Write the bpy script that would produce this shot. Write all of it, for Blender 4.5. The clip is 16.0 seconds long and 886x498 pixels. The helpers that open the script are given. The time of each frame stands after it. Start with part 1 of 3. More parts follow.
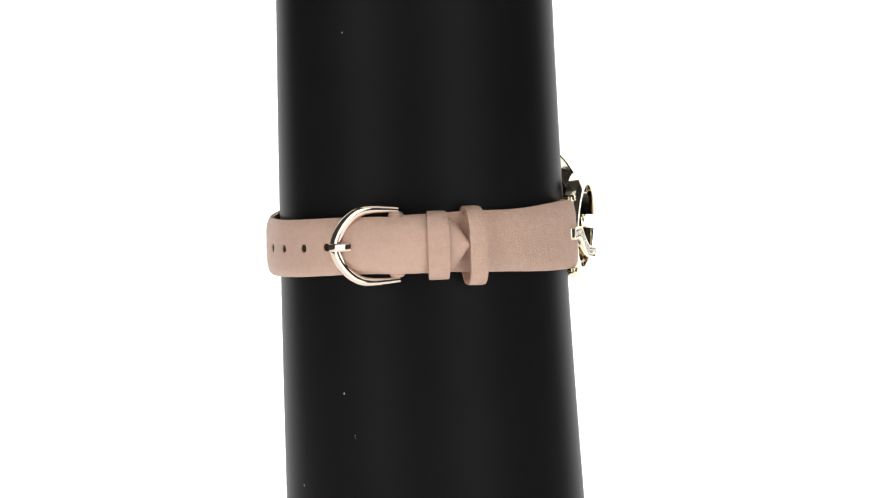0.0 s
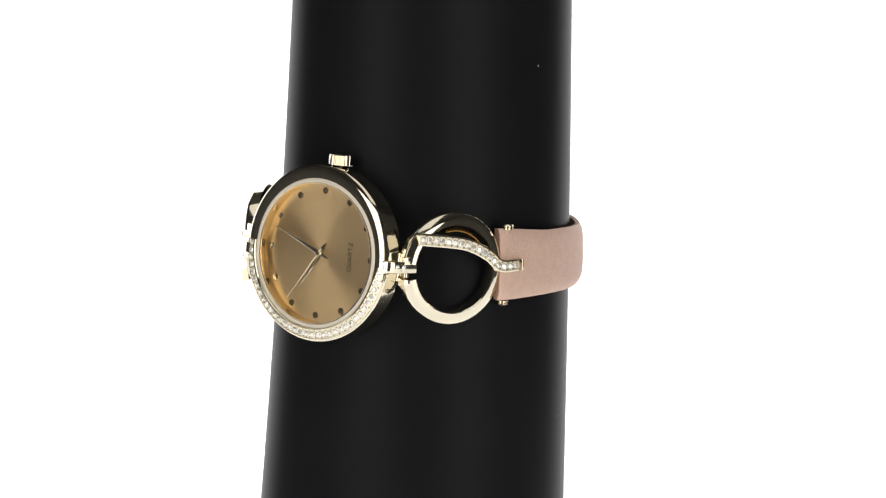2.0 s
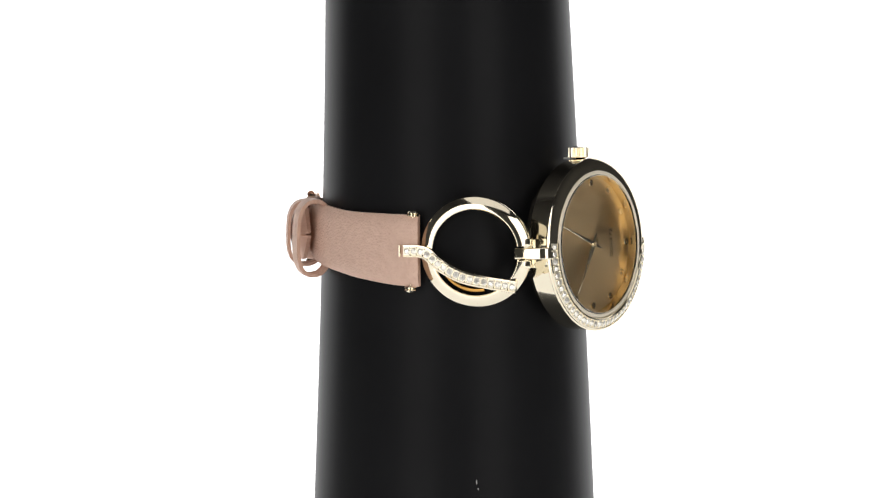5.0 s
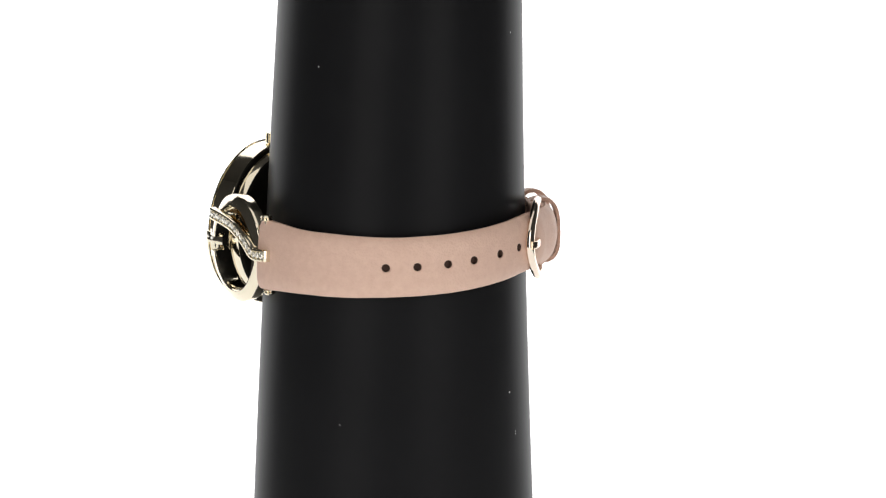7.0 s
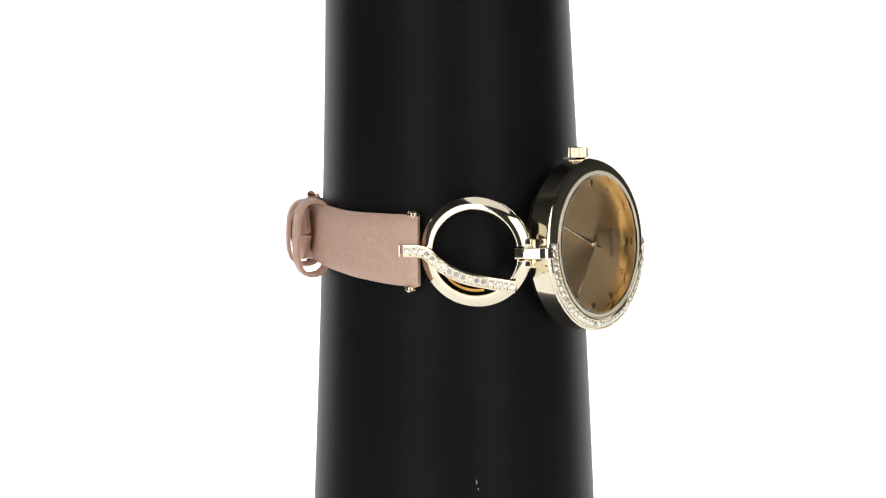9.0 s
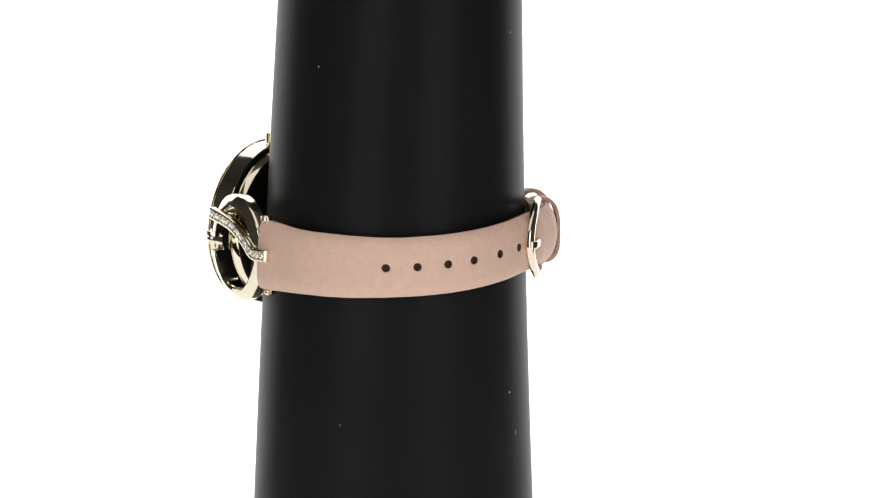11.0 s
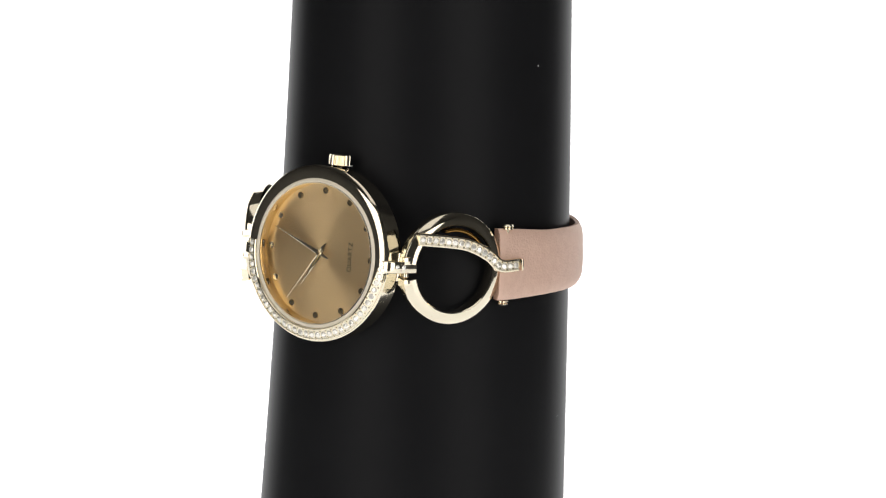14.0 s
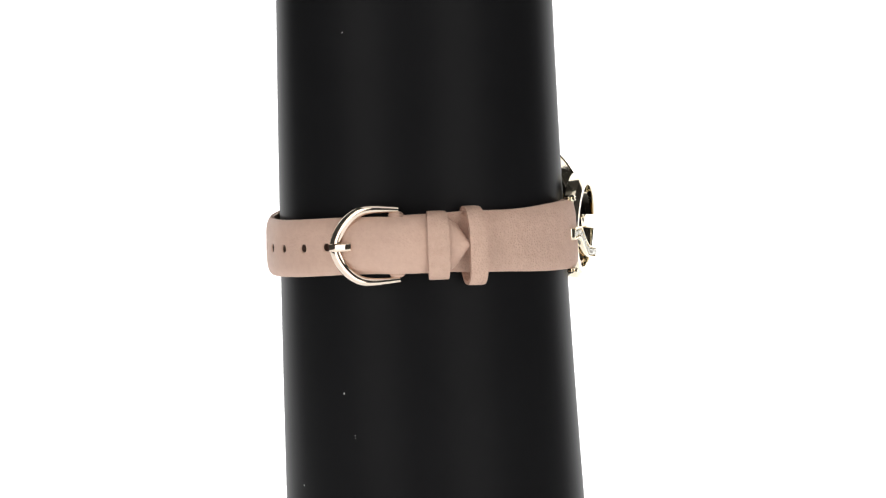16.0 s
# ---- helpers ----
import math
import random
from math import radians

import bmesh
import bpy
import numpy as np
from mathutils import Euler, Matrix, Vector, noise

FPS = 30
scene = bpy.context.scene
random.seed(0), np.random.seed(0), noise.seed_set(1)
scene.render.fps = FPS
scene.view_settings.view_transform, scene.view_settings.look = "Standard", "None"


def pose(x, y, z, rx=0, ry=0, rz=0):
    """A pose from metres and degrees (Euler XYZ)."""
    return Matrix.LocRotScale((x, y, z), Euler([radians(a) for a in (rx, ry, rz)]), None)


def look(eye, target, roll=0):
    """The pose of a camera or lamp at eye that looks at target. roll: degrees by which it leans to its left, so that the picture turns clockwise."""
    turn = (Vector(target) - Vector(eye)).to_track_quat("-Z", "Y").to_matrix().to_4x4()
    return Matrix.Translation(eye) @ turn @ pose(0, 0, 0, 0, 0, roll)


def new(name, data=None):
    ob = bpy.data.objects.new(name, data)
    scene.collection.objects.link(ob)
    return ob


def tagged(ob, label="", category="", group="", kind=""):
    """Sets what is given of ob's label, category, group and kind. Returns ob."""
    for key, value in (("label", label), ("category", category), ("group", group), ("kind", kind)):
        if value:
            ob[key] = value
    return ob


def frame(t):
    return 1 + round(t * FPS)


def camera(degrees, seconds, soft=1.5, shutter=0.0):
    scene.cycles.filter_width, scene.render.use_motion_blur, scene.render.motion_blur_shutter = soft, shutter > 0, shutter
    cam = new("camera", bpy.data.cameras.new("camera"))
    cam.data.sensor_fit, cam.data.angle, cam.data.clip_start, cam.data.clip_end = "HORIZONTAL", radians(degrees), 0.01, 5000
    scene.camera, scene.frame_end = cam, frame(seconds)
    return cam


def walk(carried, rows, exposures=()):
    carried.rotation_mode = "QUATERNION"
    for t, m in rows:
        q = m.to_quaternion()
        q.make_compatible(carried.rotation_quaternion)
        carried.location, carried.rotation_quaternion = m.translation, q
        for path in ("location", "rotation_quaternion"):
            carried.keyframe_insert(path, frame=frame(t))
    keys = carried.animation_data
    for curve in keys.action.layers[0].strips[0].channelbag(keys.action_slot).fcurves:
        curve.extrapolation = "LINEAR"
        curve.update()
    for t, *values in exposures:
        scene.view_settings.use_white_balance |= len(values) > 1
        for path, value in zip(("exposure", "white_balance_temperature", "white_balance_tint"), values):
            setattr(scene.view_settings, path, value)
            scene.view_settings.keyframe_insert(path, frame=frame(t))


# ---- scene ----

# The watch turns with its stand about the z axis; lengths in the building code are millimetres.
MM = 0.001
EYE_Y, EYE_Z, SIDE = -0.65, 0.0831, 0.00377

# ---- camera: stands still, long lens, slightly above ----
cam = camera(14.94, 16.0, soft=1.2)
walk(cam, [(0.0, look((SIDE, EYE_Y, EYE_Z), (SIDE, 0, 0))), (16.0, look((SIDE, EYE_Y, EYE_Z), (SIDE, 0, 0)))])

# ---- light: two soft boxes in front, one glowing overexposed white backdrop, dark studio round it ----
world = bpy.data.worlds.new("studio_world")
world.use_nodes = True
world.node_tree.nodes["Background"].inputs[0].default_value = (0.6, 0.62, 0.65, 1)
world.node_tree.nodes["Background"].inputs[1].default_value = 0.05
scene.world = world


def soft_box(name, eye, target, w, h, watts, colour=(1.0, 0.968, 0.93)):
    lamp = bpy.data.lights.new(name, "AREA")
    lamp.shape, lamp.size, lamp.size_y, lamp.energy, lamp.color = "RECTANGLE", w, h, watts, colour
    ob = new(name, lamp)
    ob.matrix_world = look(eye, target)
    return ob


soft_box("soft_box_lamp", (-0.49, -0.74, 0.06), (0, 0, 0.0), 0.48, 1.0, 3.25)
soft_box("soft_box_lamp", (0.49, -0.74, 0.06), (0, 0, 0.0), 0.48, 1.0, 3.25)
soft_box("overhead_lamp", (0, -0.43, 0.70), (0, -0.43, 0.0), 0.80, 0.76, 1.6)


# ---- materials ----
def material(name):
    m = bpy.data.materials.new(name)
    m.use_nodes = True
    nt = m.node_tree
    return m, nt, nt.nodes["Principled BSDF"]


def node(nt, kind, **values):
    n = nt.nodes.new(kind)
    for key, value in values.items():
        n.inputs[key].default_value = value
    return n


def grain(nt, bsdf, scale, strength, distance, detail=4.0, second=None):
    """Fine relief from noise at one or two scales, in object space."""
    co = nt.nodes.new("ShaderNodeTexCoord")
    a = node(nt, "ShaderNodeTexNoise", Scale=scale, Detail=detail)
    nt.links.new(co.outputs["Object"], a.inputs["Vector"])
    height = a.outputs["Fac"]
    if second:
        b = node(nt, "ShaderNodeTexVoronoi", Scale=second)
        nt.links.new(co.outputs["Object"], b.inputs["Vector"])
        add = nt.nodes.new("ShaderNodeMath")
        add.operation = "ADD"
        nt.links.new(height, add.inputs[0])
        nt.links.new(b.outputs["Distance"], add.inputs[1])
        height = add.outputs[0]
    bump = node(nt, "ShaderNodeBump", Strength=strength, Distance=distance)
    nt.links.new(height, bump.inputs["Height"])
    nt.links.new(bump.outputs["Normal"], bsdf.inputs["Normal"])
    return co, a


def vary(nt, bsdf, co, scale, low, high, socket="Base Color", detail=5.0):
    """Blotchy variation between two colours or values."""
    n = node(nt, "ShaderNodeTexNoise", Scale=scale, Detail=detail, Roughness=0.6)
    nt.links.new(co.outputs["Object"], n.inputs["Vector"])
    ramp = nt.nodes.new("ShaderNodeValToRGB")
    for stop, place, c in ((0, 0.32, low), (1, 0.68, high)):
        ramp.color_ramp.elements[stop].position = place
        ramp.color_ramp.elements[stop].color = (*c, 1) if isinstance(c, tuple) else (c, c, c, 1)
    nt.links.new(n.outputs["Fac"], ramp.inputs["Fac"])
    nt.links.new(ramp.outputs["Color"], bsdf.inputs[socket])


def make_gold(name, colour, rough):
    m, nt, b = material(name)
    b.inputs["Base Color"].default_value = (*colour, 1)
    b.inputs["Metallic"].default_value = 1.0
    co, _ = grain(nt, b, 900.0, 0.012, 0.0001)
    vary(nt, b, co, 350.0, rough * 0.7, rough * 1.4, "Roughness")
    return m


GOLD = make_gold("polished_pale_gold", (0.86, 0.785, 0.62), 0.075)
GOLD_ROSE = make_gold("polished_rose_gold", (0.86, 0.74, 0.62), 0.06)
GOLD_WARM = make_gold("warm_gold", (0.86, 0.66, 0.35), 0.08)
# amber reflection inside the ring links, put into the metal's colour
GOLD_REFLECTION = make_gold("amber_reflection_gold", (0.40, 0.22, 0.06), 0.14)
GOLD_SATIN = make_gold("satin_gold_setting", (0.86, 0.79, 0.64), 0.34)
GOLD_MARK = make_gold("mirror_gold", (0.80, 0.66, 0.44), 0.05)


def make_leather(name, low, high, rough=0.55, relief=0.5):
    m, nt, b = material(name)
    co, _ = grain(nt, b, 2100.0, relief, 0.0003, 6.0, 2300.0)
    vary(nt, b, co, 700.0, low, high, detail=9.0)
    b.inputs["Roughness"].default_value = rough
    b.inputs["Specular IOR Level"].default_value = 0.35
    return m


LEATHER = make_leather("nude_pink_leather", (0.645, 0.43, 0.336), (0.71, 0.495, 0.394), 0.55, 0.48)
LEATHER_SMOOTH = make_leather("smooth_nude_pink_leather", (0.655, 0.44, 0.346), (0.71, 0.495, 0.394), 0.5, 0.24)
LEATHER_RAW = make_leather("raw_leather_edge", (0.50, 0.31, 0.23), (0.58, 0.37, 0.28), 0.7)


def make_stand():
    m, nt, b = material("satin_black_plastic")
    co, _ = grain(nt, b, 700.0, 0.05, 0.0002)
    vary(nt, b, co, 45.0, (0.0086, 0.0087, 0.0096), (0.0106, 0.0107, 0.0117))
    b.inputs["Roughness"].default_value = 0.36
    b.inputs["Specular IOR Level"].default_value = 0.06
    return m


BLACK = make_stand()


def make_dial():
    m, nt, b = material("sunray_gold_dial")
    b.inputs["Base Color"].default_value = (0.86, 0.635, 0.345, 1)
    b.inputs["Metallic"].default_value = 1.0
    b.inputs["Anisotropic"].default_value = 1.0
    tangent = nt.nodes.new("ShaderNodeTangent")
    tangent.direction_type, tangent.axis = "RADIAL", "Z"
    nt.links.new(tangent.outputs[0], b.inputs["Tangent"])
    b.inputs["Anisotropic Rotation"].default_value = 0.0
    co = nt.nodes.new("ShaderNodeTexCoord")
    # fine rays that run out from the centre
    split = nt.nodes.new("ShaderNodeSeparateXYZ")
    nt.links.new(co.outputs["Object"], split.inputs[0])
    turn = nt.nodes.new("ShaderNodeMath")
    turn.operation = "ARCTAN2"
    nt.links.new(split.outputs["Y"], turn.inputs[0])
    nt.links.new(split.outputs["X"], turn.inputs[1])
    join = nt.nodes.new("ShaderNodeCombineXYZ")
    nt.links.new(turn.outputs[0], join.inputs["X"])
    rays = node(nt, "ShaderNodeTexNoise", Scale=46.0, Detail=5.0)
    nt.links.new(join.outputs[0], rays.inputs["Vector"])
    polish = node(nt, "ShaderNodeMapRange", **{"To Min": 0.26, "To Max": 0.36})
    nt.links.new(rays.outputs["Fac"], polish.inputs["Value"])
    nt.links.new(polish.outputs["Result"], b.inputs["Roughness"])
    bump = node(nt, "ShaderNodeBump", Strength=0.4, Distance=0.00006)
    nt.links.new(rays.outputs["Fac"], bump.inputs["Height"])
    nt.links.new(bump.outputs["Normal"], b.inputs["Normal"])
    return m


DIAL = make_dial()


def make_glass(name, colour=(1, 1, 1), ior=1.5, rough=0.0):
    m, nt, b = material(name)
    b.inputs["Base Color"].default_value = (*colour, 1)
    b.inputs["Transmission Weight"].default_value = 1.0
    b.inputs["Roughness"].default_value = rough
    b.inputs["IOR"].default_value = ior
    return m


PLASTIC, _nt, _b = material("milky_plastic")
_b.inputs["Base Color"].default_value = (0.8, 0.8, 0.78, 1)
_b.inputs["Roughness"].default_value = 0.25
_b.inputs["Transmission Weight"].default_value = 0.5
GLASS = make_glass("clear_glass", (0.99, 0.99, 0.985), 1.62, 0.07)


def make_stone():
    m, nt, b = material("clear_rhinestone")
    b.inputs["Base Color"].default_value = (0.92, 0.89, 0.81, 1)
    b.inputs["Metallic"].default_value = 0.6
    b.inputs["Roughness"].default_value = 0.1
    return m


STONE = make_stone()


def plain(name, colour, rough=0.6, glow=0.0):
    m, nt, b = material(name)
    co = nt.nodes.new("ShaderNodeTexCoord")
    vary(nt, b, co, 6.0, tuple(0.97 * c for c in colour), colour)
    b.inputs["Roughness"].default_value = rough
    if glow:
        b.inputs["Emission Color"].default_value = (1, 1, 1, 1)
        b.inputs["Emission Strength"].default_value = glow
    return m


CREAM = plain("cream_gasket", (0.80, 0.72, 0.58), 0.35)
INK = plain("dark_brown_print", (0.06, 0.04, 0.025))
# shade and black stand behind the punched holes, put into a dark colour
HOLE = plain("hole_shade", (0.10, 0.055, 0.04), 0.8)
DUST = plain("pale_dust", (0.6, 0.6, 0.6), 0.8)
# near-black base: the backdrop's white is all emission, not lamplight
BACKDROP_GLOW = plain("glowing_white_backdrop", (0.02, 0.02, 0.02), 0.9, 1.6)
# unseen table: glow added to brighten metal and leather from below
TABLE_WHITE = plain("glowing_white_tabletop", (0.60, 0.60, 0.60), 0.5, 0.7)
STUDIO = plain("dark_studio_cloth", (0.15, 0.147, 0.143), 0.9)


# ---- mesh helpers ----
def mesh_of(name, bm, mats, smooth=True):
    bmesh.ops.scale(bm, vec=(MM, MM, MM), verts=bm.verts)
    bmesh.ops.recalc_face_normals(bm, faces=bm.faces)
    me = bpy.data.meshes.new(name)
    if smooth:
        for f in bm.faces:
            f.smooth = True
        for e in bm.edges:
            if len(e.link_faces) == 2 and e.calc_face_angle(0) > radians(38):
                e.smooth = False
    bm.to_mesh(me)
    bm.free()
    for m in mats if isinstance(mats, (list, tuple)) else [mats]:
        me.materials.append(m)
    return me


def part(name, bm, mats, parent, label="", place=None, smooth=True):
    ob = new(name, mesh_of(name, bm, mats, smooth))
    ob.parent = parent
    if place is not None:
        ob.matrix_basis = place
    return tagged(ob, label)


def grid_faces(bm, rows, close_u=False, close_v=False, mat=0):
    """Quads over rows of vertices."""
    nu, nv = len(rows), len(rows[0])
    for i in range(nu if close_u else nu - 1):
        for j in range(nv if close_v else nv - 1):
            i2, j2 = (i + 1) % nu, (j + 1) % nv
            bm.faces.new((rows[i][j], rows[i2][j], rows[i2][j2], rows[i][j2])).material_index = mat


def turned(profile, steps=96, bm=None):
    """A lathe about z; profile of (radius, height)."""
    bm = bm or bmesh.new()
    rows = []
    for k in range(steps):
        a = math.tau * k / steps
        rows.append([bm.verts.new((max(r, 0.001) * math.cos(a), max(r, 0.001) * math.sin(a), h)) for r, h in profile])
    grid_faces(bm, rows, close_u=True)
    return bm


def sweep(bm, spine, section, frames, closed=False, caps=True, mat=0):
    """A section of (side, up) carried along spine with a (side, up) frame at each place."""
    rows = []
    for p, (s, u) in zip(spine, frames):
        rows.append([bm.verts.new(p + s * a + u * b) for a, b in section])
    grid_faces(bm, rows, close_u=closed, close_v=True, mat=mat)
    if caps and not closed:
        bm.faces.new(rows[0]).material_index = mat
        bm.faces.new(rows[-1][::-1]).material_index = mat
    return rows


def round_section(w, h, r, n=3):
    """A rounded rectangle round the origin."""
    out = []
    for cx, cy, a0 in ((1, 1, 0), (-1, 1, 90), (-1, -1, 180), (1, -1, 270)):
        for k in range(n + 1):
            a = radians(a0 + 90 * k / n)
            out.append((cx * (w / 2 - r) + r * math.cos(a), cy * (h / 2 - r) + r * math.sin(a)))
    return out


def flat_frames(spine, up):
    """Side and up vectors along a spine that lies in the plane across up."""
    out = []
    for k in range(len(spine)):
        t = (spine[min(k + 1, len(spine) - 1)] - spine[max(k - 1, 0)]).normalized()
        out.append((t.cross(up).normalized(), up))
    return out


def block(bm, x0, x1, y0, y1, z0, z1, r=0.2):
    """A box with bevelled edges."""
    before = set(bm.verts)
    bmesh.ops.create_cube(bm, size=1.0)
    fresh = [v for v in bm.verts if v not in before]
    for v in fresh:
        v.co = Vector(((x0 + x1) / 2 + v.co.x * (x1 - x0), (y0 + y1) / 2 + v.co.y * (y1 - y0), (z0 + z1) / 2 + v.co.z * (z1 - z0)))
    edges = {e for v in fresh for e in v.link_edges}
    bmesh.ops.bevel(bm, geom=list(edges), offset=r, segments=2, profile=0.6, affect="EDGES")


def rod(bm, a, b, r, steps=20, round_end=0.15):
    """A round bar from a to b with softened ends."""
    a, b = Vector(a), Vector(b)
    d = (b - a).normalized()
    s = d.orthogonal().normalized()
    u = d.cross(s)
    rows = []
    for p, q in ((a, r - round_end), (a + d * round_end, r), (b - d * round_end, r), (b, r - round_end)):
        rows.append([bm.verts.new(p + (s * math.cos(math.tau * k / steps) + u * math.sin(math.tau * k / steps)) * q) for k in range(steps)])
    grid_faces(bm, rows, close_v=True)
    bm.faces.new(rows[0][::-1])
    bm.faces.new(rows[-1])


def catmull(points, n):
    """A smooth line through a few points."""
    pts = [Vector(p) for p in points]
    pts = [2 * pts[0] - pts[1]] + pts + [2 * pts[-1] - pts[-2]]
    out = []
    for i in range(1, len(pts) - 2):
        p0, p1, p2, p3 = pts[i - 1:i + 3]
        for k in range(n):
            t = k / n
            out.append(0.5 * (2 * p1 + (p2 - p0) * t + (2 * p0 - 5 * p1 + 4 * p2 - p3) * t * t + (3 * p1 - p0 - 3 * p2 + p3) * t ** 3))
    return out + [pts[-2]]


def between(x, stops):
    """Smooth value at x between (x, value) stops."""
    if x <= stops[0][0]:
        return stops[0][1]
    for (a, va), (b, vb) in zip(stops, stops[1:]):
        if x <= b:
            t = (x - a) / (b - a)
            return va + (vb - va) * t * t * (3 - 2 * t)
    return stops[-1][1]


# ---- the setting ----
def setting():
    bm = bmesh.new()
    block(bm, -1500, 1500, -1900, 900, -950, -900, 2)
    tagged(new("floor", mesh_of("floor", bm, STUDIO)), "plain dark grey studio floor", "floor", kind="structure")
    bm = bmesh.new()
    block(bm, -600, 600, -520, 480, -900, -150, 6)
    tagged(new("table", mesh_of("table", bm, TABLE_WHITE)), "unseen white studio table under the display stand, with an added glow", "table", kind="structure")
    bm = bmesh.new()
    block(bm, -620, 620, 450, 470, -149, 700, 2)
    tagged(new("backdrop", mesh_of("backdrop", bm, BACKDROP_GLOW)), "pure white studio backdrop, its even light put in as a glow", "backdrop", kind="structure")
    for name, box in (("wall_north", (-1500, 1500, 900, 950, -900, 1500)), ("wall_south", (-1500, 1500, -1950, -1900, -900, 1500)),
                      ("wall_east", (1500, 1550, -1900, 900, -900, 1500)), ("wall_west", (-1550, -1500, -1900, 900, -900, 1500)),
                      ("ceiling", (-1550, 1550, -1950, 950, 1500, 1550))):
        bm = bmesh.new()
        block(bm, *box, 2)
        tagged(new(name, mesh_of(name, bm, STUDIO)), "plain dark grey studio " + name.split("_")[0], name.split("_")[0], kind="structure")


# ---- the display stand: a leaning, slightly oval tapered column ----
def stand_ring(z):
    """Centre, half axes and turn of the oval at height z."""
    u = z / 50
    c = max(-1.25, min(1.25, u))
    cx, cy = -0.171 - 1.874 * u + 0.351 * c * c, 5.502 - 0.859 * u - 0.315 * c * c
    return cx, cy, 27.949 - 1.288 * u + 0.149 * c * c, 25.217 - 2.067 * u + 0.031 * c * c, 0.134 + 0.092 * c


def stand_radius(ang, z):
    """Distance from the oval's centre to its surface in a direction (radians)."""
    _, _, a, b, ph = stand_ring(z)
    c = max(-1.25, min(1.25, z / 50))
    lobe = (0.083 - 0.173 * c) * math.cos(3 * ang) - (0.018 + 0.113 * c) * math.sin(3 * ang)
    return a * b / math.hypot(b * math.cos(ang - ph), a * math.sin(ang - ph)) + lobe


def on_stand(deg, z, off):
    """A point off millimetres outside the stand, in a direction from its axis."""
    cx, cy, *_ = stand_ring(z)
    r = stand_radius(radians(deg), z) + off
    return Vector((cx + r * math.cos(radians(deg)), cy + r * math.sin(radians(deg)), z))


def display_stand():
    bm = bmesh.new()
    rows = []
    levels = [(-150, -2.0), (-149.4, -0.6), (-148, 0)] + [(z, 0) for z in range(-145, 96, 5)] + [(97, -0.3), (98.5, -1.2), (99, -3), (99, -12)]
    for z, inset in levels:
        rows.append([bm.verts.new(on_stand(360 * k / 144, z, inset)) for k in range(144)])
    grid_faces(bm, rows, close_v=True)
    bm.faces.new(rows[0][::-1])
    bm.faces.new(rows[-1])
    stand = new("display_stand", mesh_of("display_stand", bm, BLACK))
    # a few specks of dust and one lint hair on the plastic
    for deg, z, w, h in ((-125.5, -25.6, 0.34, 0.42), (-121, -33.5, 0.2, 0.24), (-150, -45, 0.3, 0.3), (8, -40, 0.16, 1.1), (-123, 43, 0.24, 0.26),
                         (144, 37, 0.32, 0.34), (160, -30, 0.18, 0.34), (239, -34, 0.18, 0.2), (8.6, -41.2, 0.28, 0.28)):
        bm = bmesh.new()
        bmesh.ops.create_icosphere(bm, subdivisions=1, radius=0.5)
        for v in bm.verts:
            v.co = Vector((v.co.x * w, v.co.y * 0.1, v.co.z * h * (1 + 0.3 * v.co.x)))
        part("dust_speck", bm, DUST, stand, "pale speck of dust", Matrix.Translation(on_stand(deg, z, 0.0) * MM) @ pose(0, 0, 0, 0, 0, deg + 90))
    tagged(stand, "tapered satin black oval display column on a white table", "display stand")
    return stand


# ---- the watch ----
W_R, W_U = Vector((-0.80602, 0.58919, -0.05644)), Vector((-0.08752, -0.02434, 0.99586))
W_N = W_R.cross(W_U)
CASE_AT = Matrix.Translation(Vector((18.38, 31.19, 3.28)) * MM) @ Matrix((W_R, W_U, W_N)).transposed().to_4x4()


def link_place(cx, cy, cz, deg, half_turn):
    n = Vector((math.cos(radians(deg)), math.sin(radians(deg)), -0.03)).normalized()
    e1 = Vector((0, 0, 1)).cross(n).normalized()
    m = Matrix((e1, n.cross(e1), n)).transposed().to_4x4()
    return Matrix.Translation(Vector((cx, cy, cz)) * MM) @ m @ pose(0, 0, 0, 0, 0, 180 if half_turn else 0)


LINK_A = link_place(31.1, 9.77, 3.40, -13, False)
LINK_B = link_place(-5.57, 35.9, 0.95, 119.6, True)


def strap_mid(deg):
    """Height of the strap's middle line round the stand."""
    p = on_stand(deg, 2.0, 1.5)
    a = math.atan2(p.y, p.x)
    return 2.45 + 0.0491 * p.x - 0.0373 * p.y - 0.5 * math.cos(2 * a) + 0.4 * math.exp(-((deg - 238) / 26) ** 2) - 0.25 * math.exp(-((deg - 320) / 24) ** 2)


def strap_point(deg, w, off):
    return on_stand(deg, strap_mid(deg) + w, off)


